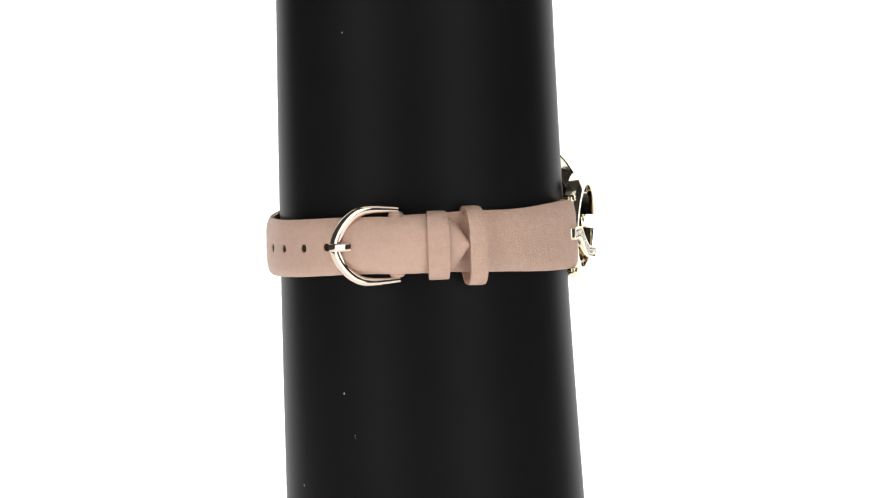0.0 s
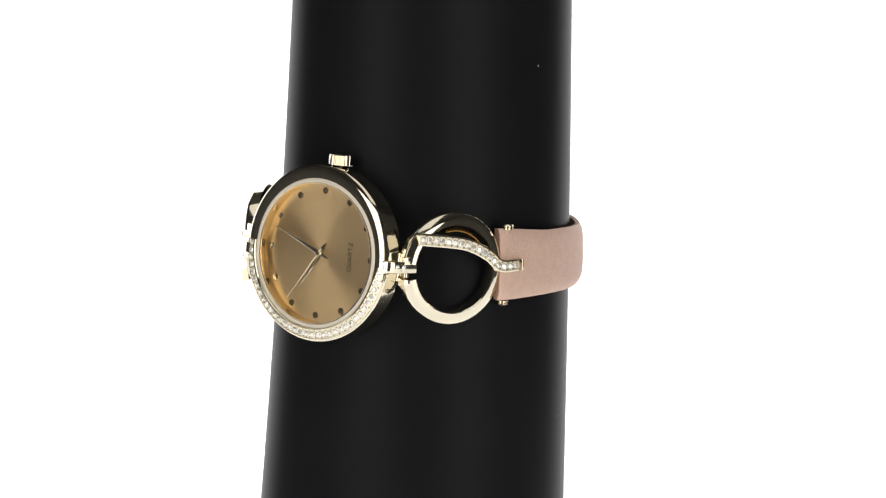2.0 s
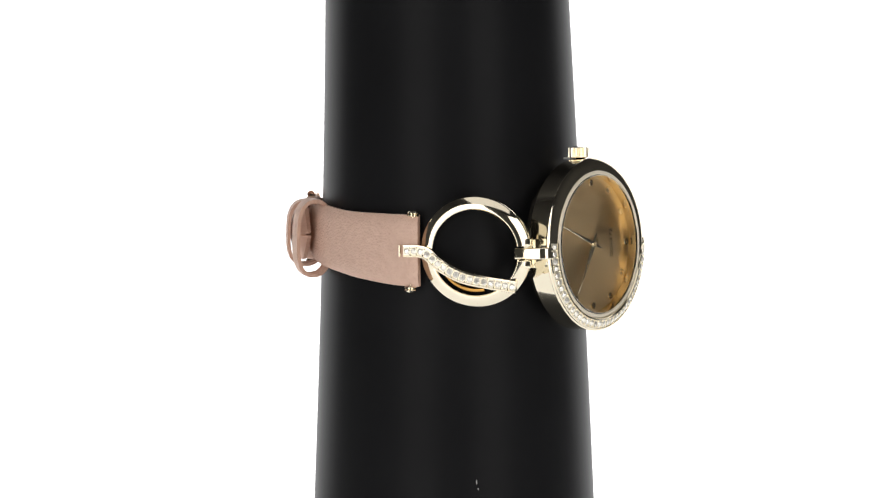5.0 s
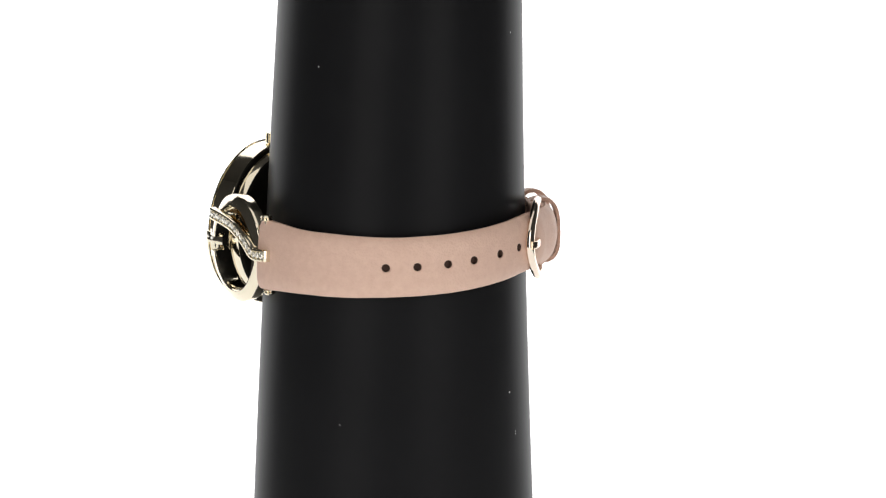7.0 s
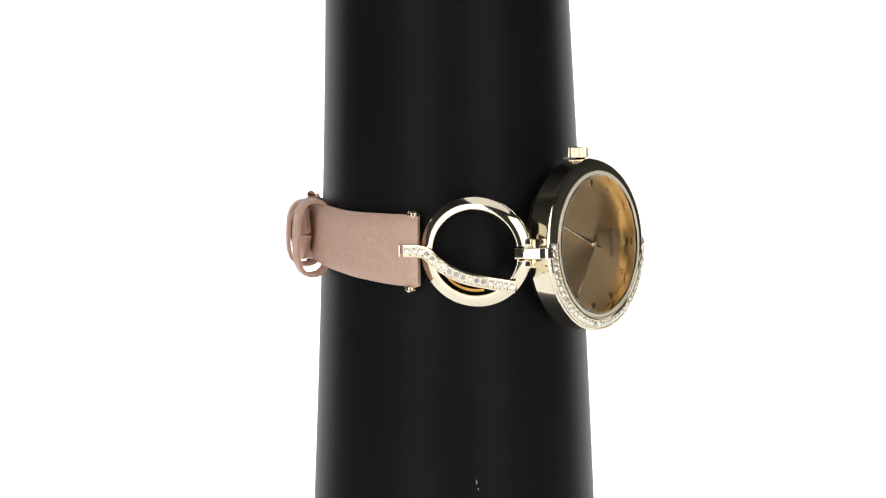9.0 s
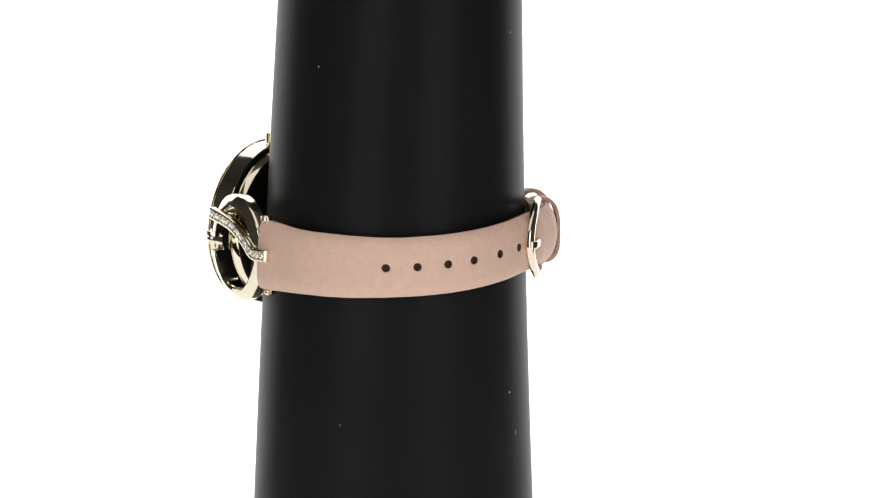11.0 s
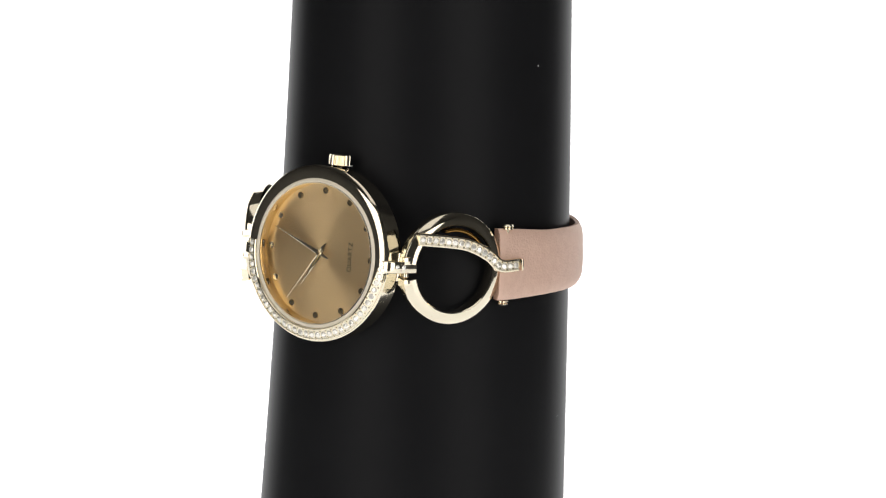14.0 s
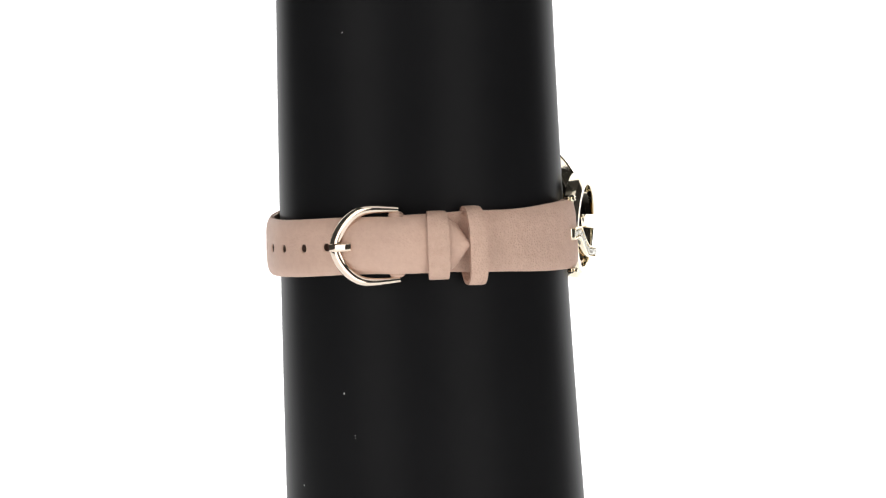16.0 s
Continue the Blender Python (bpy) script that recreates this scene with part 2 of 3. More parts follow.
def strap_mesh(d0, d1, width, top, thick, dome, tip=0.0, holes=()):
    """A padded leather strap wrapped from d0 to d1 degrees; width, top height, thickness and cross curve by stops."""
    bm = bmesh.new()
    n = int(abs(d1 - d0) * 28 * math.pi / 180 / 0.45)
    half = 13
    outer, under = [], []
    for i in range(n + 1):
        d = d0 + (d1 - d0) * i / n
        left = abs(d1 - d) * 28 * math.pi / 180
        hw = between(d, width) / 2
        if tip and left < tip:
            hw *= max(0.05, 1 - (1 - left / tip) ** 1.7)
        off, th, bow = between(d, top), between(d, thick), between(d, dome)
        near_end = min(left, abs(d - d0) * 28 * math.pi / 180)
        soft_end = 0.16 * max(0.0, 1 - near_end / 0.9) ** 2
        ro, ru = [], []
        for j in range(-half, half + 1):
            e = j / half
            drop = min(th, 1.55) * 0.5 * abs(e) ** 6 + bow * e * e + soft_end
            wave = 0.06 * noise.noise(Vector((d * 0.25, e * 1.5, 0.3)))
            edge = e * hw * (1 + 0.006 * noise.noise(Vector((d * 0.2, math.copysign(2, e), 7.0))))
            ro.append(bm.verts.new(strap_point(d, edge, max(off - drop + wave, 0.4))))
            ru.append(bm.verts.new(strap_point(d, edge * 0.985, max(off - th - bow * e * e, 0.08))))
        outer.append(ro)
        under.append(ru)
    grid_faces(bm, outer)
    grid_faces(bm, under)
    for i in range(n):
        for j in (0, -1):
            bm.faces.new((outer[i][j], outer[i + 1][j], under[i + 1][j], under[i][j])).material_index = 1
    for i in (0, n):
        for j in range(2 * half):
            bm.faces.new((outer[i][j], outer[i][j + 1], under[i][j + 1], under[i][j])).material_index = 1
    for d in holes:
        i = round((d - d0) / (d1 - d0) * n)
        j = half
        step = 2
        loop = [(i - step, j + q) for q in range(-step, step)] + [(i + q, j + step) for q in range(-step, step)]
        loop += [(i + step, j - q) for q in range(-step, step)] + [(i - q, j - step) for q in range(-step, step)]
        rim = [outer[a][b] for a, b in loop]
        inner_verts = [outer[a][b] for a in range(i - step + 1, i + step) for b in range(j - step + 1, j + step)]
        mid = outer[i][j].co.copy()
        out_dir = (mid - on_stand(d, mid.z, -5)).normalized()
        side = Vector((0, 0, 1))
        along = side.cross(out_dir).normalized()
        bmesh.ops.delete(bm, geom=inner_verts, context="VERTS")
        circles = []
        for radius, depth in ((0.84, -0.06), (0.76, -0.25), (0.70, -1.2)):
            ring = []
            for v in rim:
                a = math.atan2((v.co - mid).dot(side), (v.co - mid).dot(along))
                ring.append(bm.verts.new(mid + (along * math.cos(a) + side * math.sin(a)) * radius + out_dir * depth))
            circles.append(ring)
        loops = [rim] + circles
        for r in range(3):
            for k in range(16):
                f = bm.faces.new((loops[r][k], loops[r][(k + 1) % 16], loops[r + 1][(k + 1) % 16], loops[r + 1][k]))
                f.material_index = 2 if r == 2 else 0
        bm.faces.new(circles[-1]).material_index = 2
    return bm


def stone_mesh(r=0.57):
    """A round cut stone: table, crown facets, girdle."""
    bm = bmesh.new()
    rows = [[bm.verts.new((q * math.cos(math.tau * (k + sh) / 8), q * math.sin(math.tau * (k + sh) / 8), h)) for k in range(8)]
            for q, h, sh in ((r, -0.2, 0), (r, 0.03, 0), (r * 0.86, 0.12, 0.5), (r * 0.55, 0.21, 0))]
    grid_faces(bm, rows, close_v=True)
    bm.faces.new(rows[-1])
    return mesh_of("stone", bm, STONE, smooth=False)


def stones(mesh, parent, places):
    for k, (p, n) in enumerate(places):
        ob = new("stone", mesh)
        ob.parent = parent
        q = Vector(n).to_track_quat("Z", "Y").to_matrix().to_4x4()
        ob.matrix_basis = Matrix.Translation(Vector(p) * MM) @ q @ pose(0, 0, 0, random.uniform(-16, 16), random.uniform(-16, 16), random.uniform(0, 45))


def hand_mesh(length, tail, width, z):
    """A ridged lance hand along +x."""
    bm = bmesh.new()
    out = [(-tail, 0.0, 0.10), (-tail * 0.4, 0.0, width * 0.8), (0.0, 0.0, width), (length * 0.25, 0.0, width * 0.75), (length * 0.7, 0.0, width * 0.35), (length, 0.0, 0.06)]
    rows = []
    for x, y, w in out:
        rows.append([bm.verts.new((x, -w, z)), bm.verts.new((x, 0, z + 0.07)), bm.verts.new((x, w, z)), bm.verts.new((x, 0, z - 0.08))])
    grid_faces(bm, rows, close_v=True)
    bm.faces.new(rows[0])
    bm.faces.new(rows[-1])
    return bm


def bezel_height(r):
    """Height of the sloping bezel at radius r."""
    if r < 14.2:
        return 2.46 - 0.05 * ((14.2 - r) / 0.4) ** 2
    return 2.46 - 0.72 * ((r - 14.2) / 2.1) ** 2.2


def satin_floor(bm, steps, around):
    """The second material on the floor of a stone channel."""
    bm.faces.ensure_lookup_table()
    for k in range(steps):
        bm.faces[k * around + 5].material_index = 1


def build_case(watch):
    stone = stone_mesh()
    prof = [(0, -4.7), (13.7, -4.7), (13.8, -4.69), (14.5, -4.42), (14.56, -4.35), (14.9, -3.2), (14.91, -3.1), (14.92, -2.85), (14.94, -2.78), (15.0, -2.75),
            (15.75, -2.72), (15.85, -2.7), (16.13, -2.42), (16.13, 1.4), (16.02, 1.46), (16.02, 1.5), (16.2, 1.53), (16.32, 1.6)]
    prof += [(16.3 - 2.45 * k / 18, bezel_height(16.3 - 2.45 * k / 18)) for k in range(19)]
    prof += [(13.8, 2.3), (13.62, 2.3), (13.58, 2.28), (13.2, 2.3), (13.15, 2.2), (13.15, -0.15), (12.9, -0.3), (0, -0.3)]
    case = part("watch_case", turned(prof, 192), GOLD, watch, "round polished pale gold watch case", CASE_AT)

    # inner wall between dial and glass
    bm = turned([(13.12, 0.02), (13.1, 2.1), (13.0, 2.1), (12.75, 0.02)], 96)
    part("inner_ring", bm, GOLD_WARM, watch, "sloping deep gold ring round the dial", CASE_AT)

    # dial, markers, lettering, hands
    bm = turned([(0, -0.28), (13.1, -0.28), (13.1, 0.0), (0, 0.0)], 128)
    dial = part("dial", bm, DIAL, watch, "brushed sunray champagne gold dial", CASE_AT)
    bm = turned([(0, 0.0), (0.62, 0.0), (0.64, 0.16), (0.63, 0.21), (0.605, 0.237), (0.59, 0.24), (0.565, 0.24), (0.3, 0.24), (0, 0.24)], 24)
    me = mesh_of("hour_marker", bm, GOLD_MARK)
    for k in range(12):
        ob = new("hour_marker", me)
        ob.parent = dial
        a = math.tau * k / 12
        ob.matrix_basis = pose(11.6 * MM * math.cos(a), 11.6 * MM * math.sin(a), 0)
    font = bpy.data.curves.new("lettering", "FONT")
    font.body, font.size, font.align_x, font.align_y, font.extrude, font.space_character = "QUARTZ", 1.28 * MM, "CENTER", "CENTER", 0.02 * MM, 1.1
    font.materials.append(INK)
    text = new("lettering", font)
    text.parent, text.matrix_basis = dial, pose(6.7 * MM, 0.05 * MM, 0.04 * MM, 0, 0, 90)
    part("minute_hand", hand_mesh(11.2, 2.4, 0.42, 0.75), GOLD, dial, "slender gold lance hand", pose(0, 0, 0, 0, 0, 160.5))
    part("hour_hand", hand_mesh(7.3, 2.3, 0.60, 0.45), GOLD, dial, "broad gold lance hand", pose(0, 0, 0, 0, 0, 239.0))
    part("seconds_hand", hand_mesh(11.0, 1.2, 0.16, 1.0), GOLD, dial, "thread-thin gold hand", pose(0, 0, 0, 0, 0, 235.0))
    bm = turned([(0, 0), (0.42, 0), (0.42, 1.1), (0.3, 1.3), (0, 1.32)], 20)
    part("hand_hub", bm, GOLD, dial)

    bm = turned([(0, 1.55), (6, 1.55), (12.6, 1.53), (12.95, 1.525), (13.03, 1.52), (13.06, 1.56), (13.10, 2.45), (13.0, 2.60), (12.88, 2.655), (12.8, 2.66), (12.6, 2.661), (10, 2.665), (5, 2.67), (0, 2.67)], 96)
    crystal = part("crystal", bm, GLASS, watch, "slightly domed clear watch glass", CASE_AT)
    crystal.visible_shadow = False
    bm = turned([(13.12, 2.1), (13.12, 2.52), (13.2, 2.63), (13.35, 2.67), (13.55, 2.63), (13.72, 2.54), (13.84, 2.44), (13.84, 2.32)], 96)
    part("gasket", bm, CREAM, watch, "pale cream gasket round the watch glass", CASE_AT)

    # jewelled crescent on the lower half of the bezel, running out into one lug
    arc = [radians(177 + 163 * k / 60) for k in range(61)]
    line = [Vector((14.98 * math.cos(a), 14.98 * math.sin(a), bezel_height(14.98) - 0.16)) for a in arc]
    up = [Vector((0.32 * math.cos(a), 0.32 * math.sin(a), 1.0)).normalized() for a in arc]
    bend = [line[-1], (14.85, -2.9, 2.18), (15.35, -1.35, 2.1), (16.3, -0.5, 1.66), (17.25, -0.4, 0.55), (17.75, -0.4, -0.6), (18.0, -0.4, -1.5)]
    tilt = [up[-1], Vector((0.34, -0.05, 1)), Vector((0.4, 0.0, 1)), Vector((0.65, 0.0, 0.9)), Vector((1, 0, 0.5)), Vector((1, 0, 0.28)), Vector((1, 0, 0.25))]
    fine = catmull(bend, 6)
    for k in range(1, len(fine)):
        q = min(k // 6, 5)
        line.append(fine[k])
        up.append(tilt[q].lerp(tilt[q + 1], k / 6 - q).normalized())
    frames = []
    for k in range(len(line)):
        t = (line[min(k + 1, len(line) - 1)] - line[max(k - 1, 0)]).normalized()
        s = t.cross(up[k]).normalized()
        frames.append((s, s.cross(t)))
    sect = [(-1.08, -0.5), (1.08, -0.5), (1.12, 0.2), (1.06, 0.31), (0.82, 0.35), (0.78, 0.18), (-0.78, 0.18), (-0.82, 0.35), (-1.06, 0.31), (-1.12, 0.2)]
    bm = bmesh.new()
    rows = []
    for k, (p, (a, b)) in enumerate(zip(line, frames)):
        slim = 1.0 - 0.22 * max(0.0, min(1.0, (k - 62) / 14))
        rows.append([bm.verts.new(p + a * u * slim + b * v) for u, v in sect])
    grid_faces(bm, rows, close_v=True)
    satin_floor(bm, len(rows) - 1, 10)
    bm.faces.new(rows[0])
    bm.faces.new(rows[-1][::-1])
    band = part("jewelled_band", bm, [GOLD, GOLD_SATIN], watch, "pale gold crescent set with clear stones, bent into the lug", CASE_AT)
    total = [0.0]
    for a, b in zip(line, line[1:]):
        total.append(total[-1] + (b - a).length)
    count = 38
    places, grains = [], []
    for k in range(2 * count - 1):
        want = 0.65 + (total[-1] - 1.2) * k / (2 * count - 2)
        i = next(i for i in range(1, len(total)) if total[i] >= want)
        p = line[i - 1].lerp(line[i], (want - total[i - 1]) / (total[i] - total[i - 1]))
        if k % 2:
            grains += [p + frames[i][0] * q + frames[i][1] * 0.22 for q in (-0.6, 0.6)]
        else:
            places.append((p + frames[i][1] * 0.2, frames[i][1]))
    stones(stone, band, places)
    # tiny gold grains that hold the stones
    bm = bmesh.new()
    for p in grains:
        bmesh.ops.create_icosphere(bm, subdivisions=1, radius=0.2, matrix=Matrix.Translation(p))
    part("beading", bm, GOLD, band)

    # crown with a fluted rim, and its stem
    bm = bmesh.new()
    rows = []
    teeth = 30
    for y, r, cut in ((15.9, 1.0, 0), (16.1, 1.0, 0), (16.12, 1.3, 0), (16.3, 1.75, 0), (16.4, 1.98, 0.24), (18.1, 1.98, 0.24), (18.25, 1.88, 0.18), (18.3, 1.4, 0), (18.3, 1.1, 0), (18.42, 0.95, 0), (18.45, 0.5, 0)):
        ring = []
        for k in range(teeth * 4):
            a = math.tau * (k + (0.3 if k % 4 in (0, 2) else -0.3)) / (teeth * 4)
            rr = r - cut * (k % 4 >= 2)
            ring.append(bm.verts.new((0.45 + rr * math.cos(a), y, -2.1 + rr * math.sin(a))))
        rows.append(ring)
    grid_faces(bm, rows, close_v=True)
    bm.faces.new(rows[0])
    bm.faces.new(rows[-1])
    part("crown", bm, GOLD, watch, "fluted pale gold winding crown", CASE_AT)

    # clear plastic stop behind the crown
    bm = bmesh.new()
    block(bm, -0.5, 1.4, 16.05, 16.4, -5.0, -2.4, 0.12)
    part("crown_stop", bm, PLASTIC, watch, "small milky plastic stop under the crown", CASE_AT)

    # lugs: hinge tongues that drop from the bezel into the links
    for side, up in ((-1, -1.0), (1, -0.4)):
        line = catmull([(side * 15.2, up, 1.8), (side * 16.6, up, 1.25), (side * 17.6, up, -1.2), (side * 18.1, up, -4.0)], 6)
        bm = bmesh.new()
        across = Vector((0, 1, 0))
        frames = []
        for k in range(len(line)):
            t = (line[min(k + 1, len(line) - 1)] - line[max(k - 1, 0)]).normalized()
            frames.append((across, t.cross(across) * side))
        sweep(bm, line, round_section(2.2, 1.3, 0.25), frames)
        block(bm, *sorted((side * 15.0, side * 17.2)), up - 2.7, up + 2.7, -3.0, -0.5, 0.4)
        lug = part("lug", bm, GOLD, watch, "polished hinge tongue of the case", CASE_AT)
        bm = bmesh.new()
        for y0, y1 in ((-1.9, -0.9), (0.9, 1.9)):
            rod(bm, (side * 17.8, up + y0, -2.0), (side * 17.8, up + y1, -2.0), 0.6)
        part("hinge_pin", bm, GOLD, lug)


def build_link(watch, place):
    stone = stone_mesh(0.6)
    bm = bmesh.new()
    # ring, open where the case's tongue passes
    gap = 9.5
    sect = [(-1.2, -2.1), (-1.1, -2.3), (0.8, -2.3), (1.05, -2.1), (1.17, -0.45), (1.14, -0.3), (1.04, 0.0), (0.98, 0.06), (-0.1, 0.74), (-0.2, 0.78), (-0.85, 0.88), (-1.0, 0.88), (-1.2, 0.72), (-1.22, 0.6)]
    spine, frames = [], []
    n = 96
    for k in range(n + 1):
        a = radians(gap + (360 - 2 * gap) * k / n)
        d = Vector((math.cos(a), math.sin(a), 0))
        spine.append(d * 9.25)
        frames.append((d, Vector((0, 0, 1))))
    sweep(bm, spine, sect, frames)
    link = part("ring_link", bm, GOLD, watch, "polished pale gold open ring link", place)
    # jewelled sash from the strap tab across the ring
    line = catmull([(-13.45, 0.0, 0.95), (-9.4, -0.15, 1.35), (-6.4, -2.4, 1.6), (-2.4, -4.4, 1.65), (1.9, -5.3, 1.5), (7.9, -6.1, 1.4)], 10)
    fr = flat_frames(line, Vector((0, 0, 1)))
    bm = bmesh.new()
    trough = [(-1.12, -1.1), (1.12, -1.1), (1.18, 0.2), (1.12, 0.31), (0.84, 0.36), (0.8, 0.13), (-0.8, 0.13), (-0.84, 0.36), (-1.12, 0.31), (-1.18, 0.2)]
    sweep(bm, line, trough, fr)
    satin_floor(bm, len(line) - 1, 10)
    sash = part("jewelled_sash", bm, [GOLD, GOLD_SATIN], link, "curved gold bar set with a row of clear stones")
    total = [0.0]
    for a, b in zip(line, line[1:]):
        total.append(total[-1] + (b - a).length)
    # the stones sit in the sash's trough
    places = []
    count = 17
    beads = bmesh.new()
    for k in range(2 * count - 1):
        want = 0.7 + (total[-1] - 1.4) * k / (2 * count - 2)
        i = next(i for i in range(1, len(total)) if total[i] >= want)
        p = line[i - 1].lerp(line[i], (want - total[i - 1]) / (total[i] - total[i - 1]))
        if k % 2 == 0:
            places.append(((p.x, p.y, p.z + 0.2), (0, 0, 1)))
        else:
            for q in (-0.62, 0.62):
                bmesh.ops.create_icosphere(beads, subdivisions=1, radius=0.24, matrix=Matrix.Translation(p + fr[i][0] * q + Vector((0, 0, 0.15))))
    stones(stone, sash, places)
    part("beading", beads, GOLD, sash)
    # slim inner crescent under the sash
    bm = bmesh.new()
    arc = [Vector((7.0 * math.cos(radians(a)), 7.0 * math.sin(radians(a)) - 0.15, -0.6)) for a in range(204, 286, 4)]
    sweep(bm, arc, round_section(0.7, 1.9, 0.2), flat_frames(arc, Vector((0, 0, 1))))
    part("inner_crescent", bm, GOLD_REFLECTION, link, "slim gold crescent under the bar, amber reflection put into its colour")
    # hook on the strap's spring bar, and knuckles on the case side
    bm = bmesh.new()
    block(bm, -14.35, -13.95, -1.1, 1.1, -0.2, 1.35, 0.12)
    block(bm, -14.0, -12.9, -1.05, 1.05, -0.25, 0.25, 0.1)
    block(bm, -12.9, -8.4, -0.9, 0.9, -0.4, 0.5, 0.2)
    part("hook", bm, GOLD, link)
    bm = bmesh.new()
    block(bm, 7.95, 10.45, 1.35, 2.75, -2.0, 0.55, 0.25)
    block(bm, 7.95, 10.45, -2.75, -1.35, -2.0, 0.55, 0.25)
    part("knuckle", bm, GOLD, link)
    return link


def spring_bar(watch, zt, zb):
    bm = bmesh.new()
    d = (Vector(zt) - Vector(zb)).normalized()
    for end, q in ((Vector(zt), 1), (Vector(zb), -1)):
        rod(bm, end - d * q * 0.15, end + d * q * 0.15, 1.15, 20, 0.1)
        rod(bm, end + d * q * 0.02, end + d * q * 0.3, 0.95, 20, 0.05)
        rod(bm, end + d * q * 0.2, end + d * q * 0.85, 1.18, 20, 0.3)
    rod(bm, Vector(zt) - d * 0.2, Vector(zb) + d * 0.2, 0.3, 12, 0.05)
    part("spring_bar", bm, GOLD, watch, "pale gold spring bar through the strap's end")


def loop_mesh(d0, d1, half, low, high, thick, drop):
    """A leather keeper: an arched loop round the strap between two angles."""
    bm = bmesh.new()

    def path(grow):
        pts = []
        mid, tall = (low + high) / 2, (high - low) / 2
        for k in range(40):
            a = math.tau * k / 40
            c, q = math.cos(a), math.sin(a)
            w = (half + grow) * math.copysign(abs(c) ** 0.62, c)
            pts.append((w, max(mid + (tall + grow) * math.copysign(abs(q) ** 0.85, q), 0.05)))
        return pts
    n = 8
    rows = []
    for k in range(n + 1):
        s = k / n
        round_off = 0.06 * (abs(2 * s - 1) ** 6)
        d = d0 + (d1 - d0) * s
        rows.append([bm.verts.new(strap_point(d, w - drop, o)) for w, o in path(thick - round_off)])
    back = []
    for k in range(n + 1):
        d = d0 + (d1 - d0) * k / n
        back.append([bm.verts.new(strap_point(d, w - drop, o)) for w, o in path(0.0)])
    grid_faces(bm, rows, close_v=True)
    grid_faces(bm, back, close_v=True)
    m = len(rows[0])
    for r, b in ((rows[0], back[0]), (rows[-1], back[-1])):
        for j in range(m):
            bm.faces.new((r[j], r[(j + 1) % m], b[(j + 1) % m], b[j])).material_index = 1
    return bm


LONG_WIDTH = [(116, 13.3), (150, 11.9), (185, 11.1), (300, 10.6)]
LONG_TOP = [(118, 4.1), (135, 3.2), (160, 2.6), (190, 2.75), (215, 3.0), (233, 3.3), (240, 3.9), (250, 5.0), (262, 6.1), (270, 6.2), (288, 6.0)]
LONG_THICK = [(118, 2.3), (124, 1.7), (140, 1.55), (300, 1.5)]
LONG_DOME = [(118, 0.1), (225, 0.15), (255, 1.4), (300, 1.3)]
SHORT_WIDTH = [(262, 10.8), (300, 11.7), (347, 13.3)]
SHORT_TOP = [(262, 2.4), (300, 2.1), (325, 2.15), (347, 3.3)]
SHORT_THICK = [(262, 1.5), (335, 1.6), (347, 2.5)]
SHORT_DOME = [(262, 0.2), (347, 0.1)]


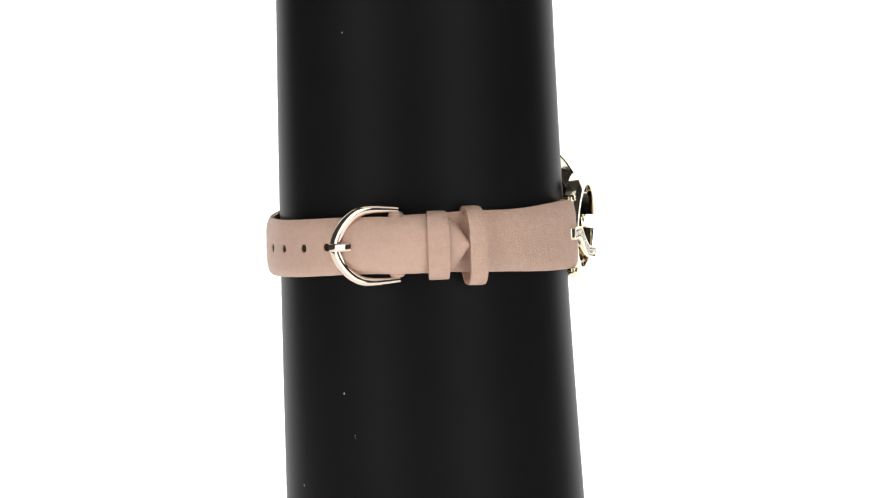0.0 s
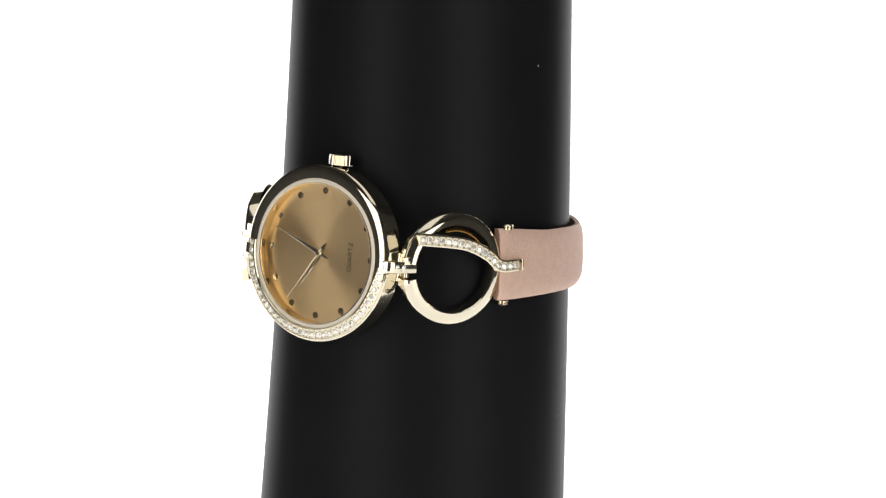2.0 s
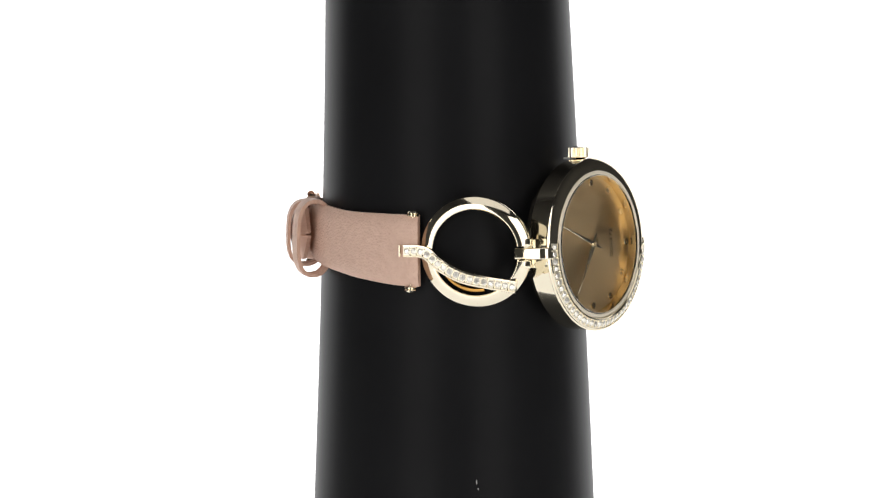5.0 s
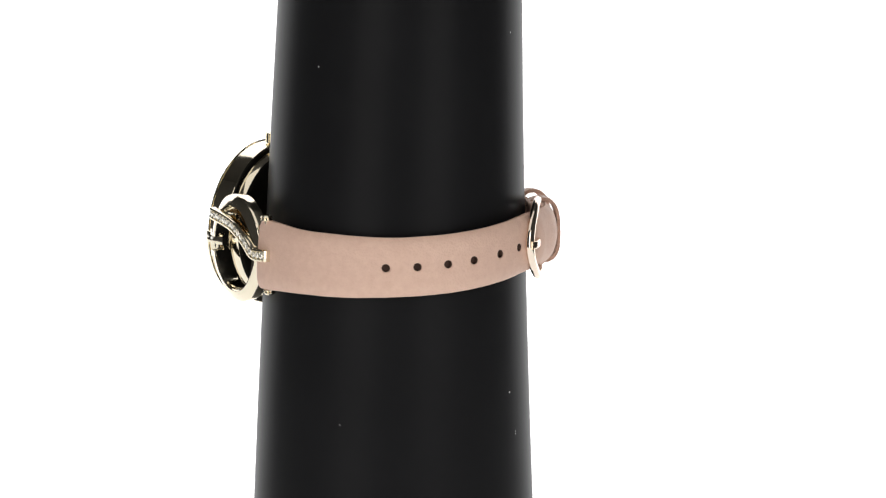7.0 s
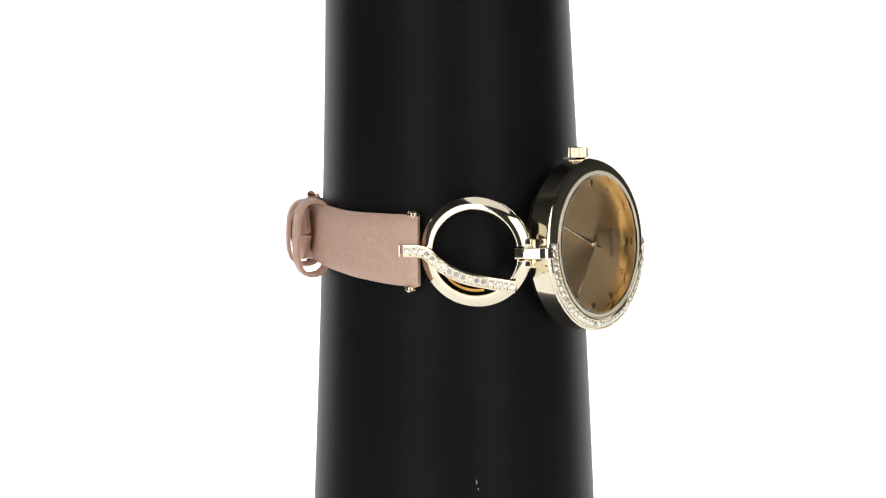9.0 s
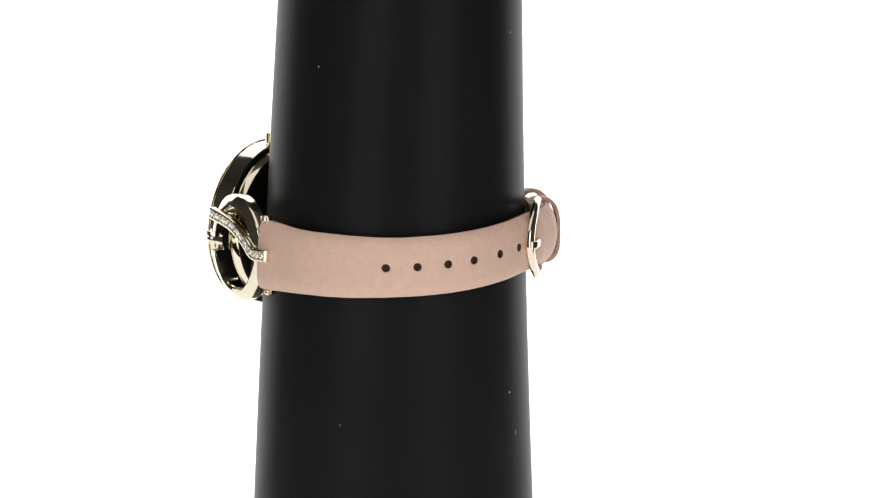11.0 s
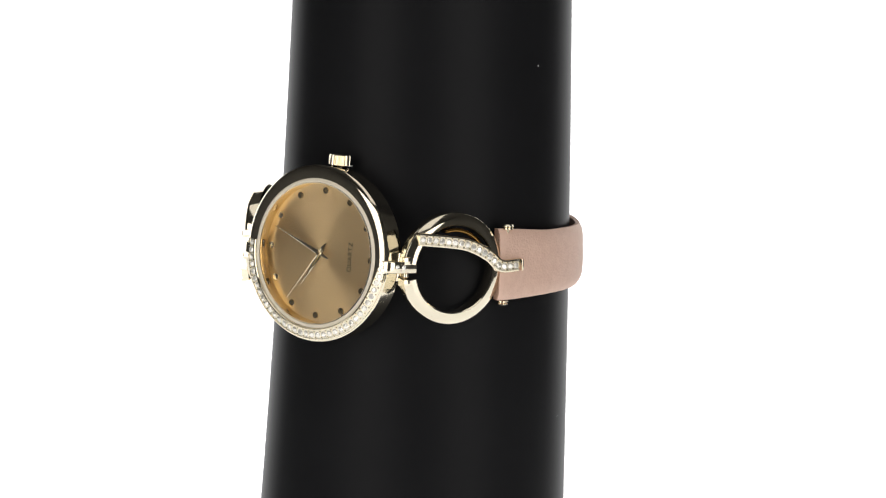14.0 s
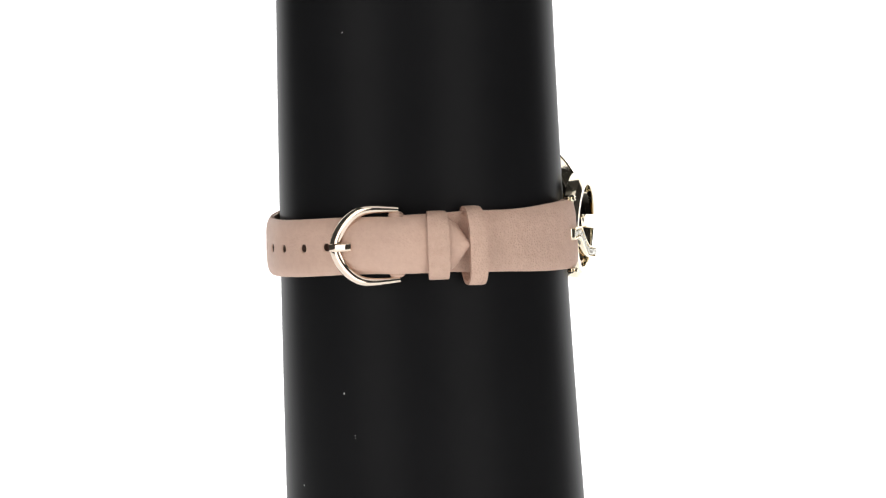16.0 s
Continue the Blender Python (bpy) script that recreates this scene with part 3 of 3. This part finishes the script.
def build_straps(watch):
    bm = strap_mesh(LB_END, TIP, LONG_WIDTH, LONG_TOP, LONG_THICK, LONG_DOME, tip=4.6, holes=HOLES)
    part("long_strap", bm, [LEATHER_SMOOTH, LEATHER_RAW, HOLE], watch, "nude pink grained leather strap with punched holes")
    bm = strap_mesh(PIVOT, LA_END, SHORT_WIDTH, SHORT_TOP, SHORT_THICK, SHORT_DOME)
    part("short_strap", bm, [LEATHER, LEATHER_RAW, HOLE], watch, "nude pink grained leather strap end")
    part("keeper", loop_mesh(*KEEP_1, 5.8, 0.2, 6.4, 0.65, 0.25), [LEATHER, LEATHER_RAW], watch, "narrow nude pink leather keeper loop over the strap")
    part("keeper", loop_mesh(*KEEP_2, 6.75, 0.2, 6.15, 0.72, 0.5), [LEATHER, LEATHER_RAW], watch, "wide nude pink leather keeper loop beyond the strap's tip")

    # buckle: horseshoe frame, pivot bar and prong
    shape = [(ARM, 6.55, 2.6), (ARM - 5, 6.75, 2.9), (ARM - 10, 6.85, 3.2), (ARM - 14.2, 6.55, 3.5), (ARM - 18.2, 5.3, 3.8), (ARM - 21.3, 3.5, 4.0), (ARM - 23.2, 1.6, 4.15), (ARM - 23.8, 0.0, 4.2)]
    ctrl = shape + [(d, -w, o) for d, w, o in shape[-2::-1]]
    line = [strap_point(p.x, p.y, p.z) for p in catmull(ctrl, 8)]
    frames = []
    for k, p in enumerate(line):
        t = (line[min(k + 1, len(line) - 1)] - line[max(k - 1, 0)]).normalized()
        out_dir = (p - Vector((stand_ring(p.z)[0], stand_ring(p.z)[1], p.z))).normalized()
        s = t.cross(out_dir).normalized()
        frames.append((s, s.cross(t)))
    bm = bmesh.new()
    rows = []
    for k, (p, (a, b)) in enumerate(zip(line, frames)):
        fat = 0.66 + 0.55 * math.sin(math.pi * k / (len(line) - 1)) ** 1.5
        rows.append([bm.verts.new(p + a * fat * math.cos(math.tau * q / 14) + b * 0.72 * math.sin(math.tau * q / 14)) for q in range(14)])
    grid_faces(bm, rows, close_v=True)
    bm.faces.new(rows[0])
    bm.faces.new(rows[-1])
    buckle = part("buckle", bm, GOLD_ROSE, watch, "polished rose gold horseshoe buckle")
    bm = bmesh.new()
    rod(bm, strap_point(ARM - 1.5, 6.6, 2.3), strap_point(ARM - 1.5, -6.6, 2.3), 0.55)
    part("pivot_bar", bm, GOLD_ROSE, buckle)
    bm = bmesh.new()
    rod(bm, strap_point(ARM - 1.2, 6.1, 2.2), strap_point(ARM - 1.2, -6.1, 2.2), 1.45, 20, 0.4)
    part("strap_fold", bm, LEATHER, watch, "nude pink leather folded round the buckle's bar")
    spine = catmull([strap_point(d, 0.0, o) for d, o in ((ARM - 17.4, 4.45), (ARM - 18.8, 4.8), (ARM - 20.8, 5.0), (ARM - 22.8, 5.1), (ARM - 24.6, 4.95))], 5)
    frames = []
    for k, p in enumerate(spine):
        t = (spine[min(k + 1, len(spine) - 1)] - spine[max(k - 1, 0)]).normalized()
        up = Vector((0, 0, 1))
        frames.append((up, t.cross(up).normalized()))
    bm = bmesh.new()
    sweep(bm, spine, round_section(1.5, 0.75, 0.25), frames)
    part("prong", bm, GOLD_ROSE, buckle, "flat rose gold buckle prong")


# directions from the stand's axis, in degrees
LB_END, LA_END = 118.5, 348.0
HOLES = (177.3, 188.3, 199.3, 210.2, 221.7, 232.7)
TIP, PIVOT, ARM = 288.2, 262.0, 261.5
KEEP_1, KEEP_2 = (272.4, 279.6), (286.9, 293.0)


def wristwatch():
    watch = new("wristwatch")
    tagged(watch, "pale gold ladies' bracelet watch with nude pink leather strap", "watch")
    build_case(watch)
    build_link(watch, LINK_A)
    build_link(watch, LINK_B)
    spring_bar(watch, (28.3, -1.8, 9.85), (28.9, -2.25, -3.5))
    spring_bar(watch, (-15.75, 29.6, 7.6), (-14.75, 29.2, -5.9))
    build_straps(watch)
    return watch


setting()
STAND = display_stand()
WATCH = wristwatch()


# ---- one turn in four seconds, steady ----
def motions():
    rows = [(k / 10, pose(0, 0, 0, 0, 0, -9.0 * k)) for k in range(161)]
    walk(STAND, rows)
    walk(WATCH, rows)


motions()
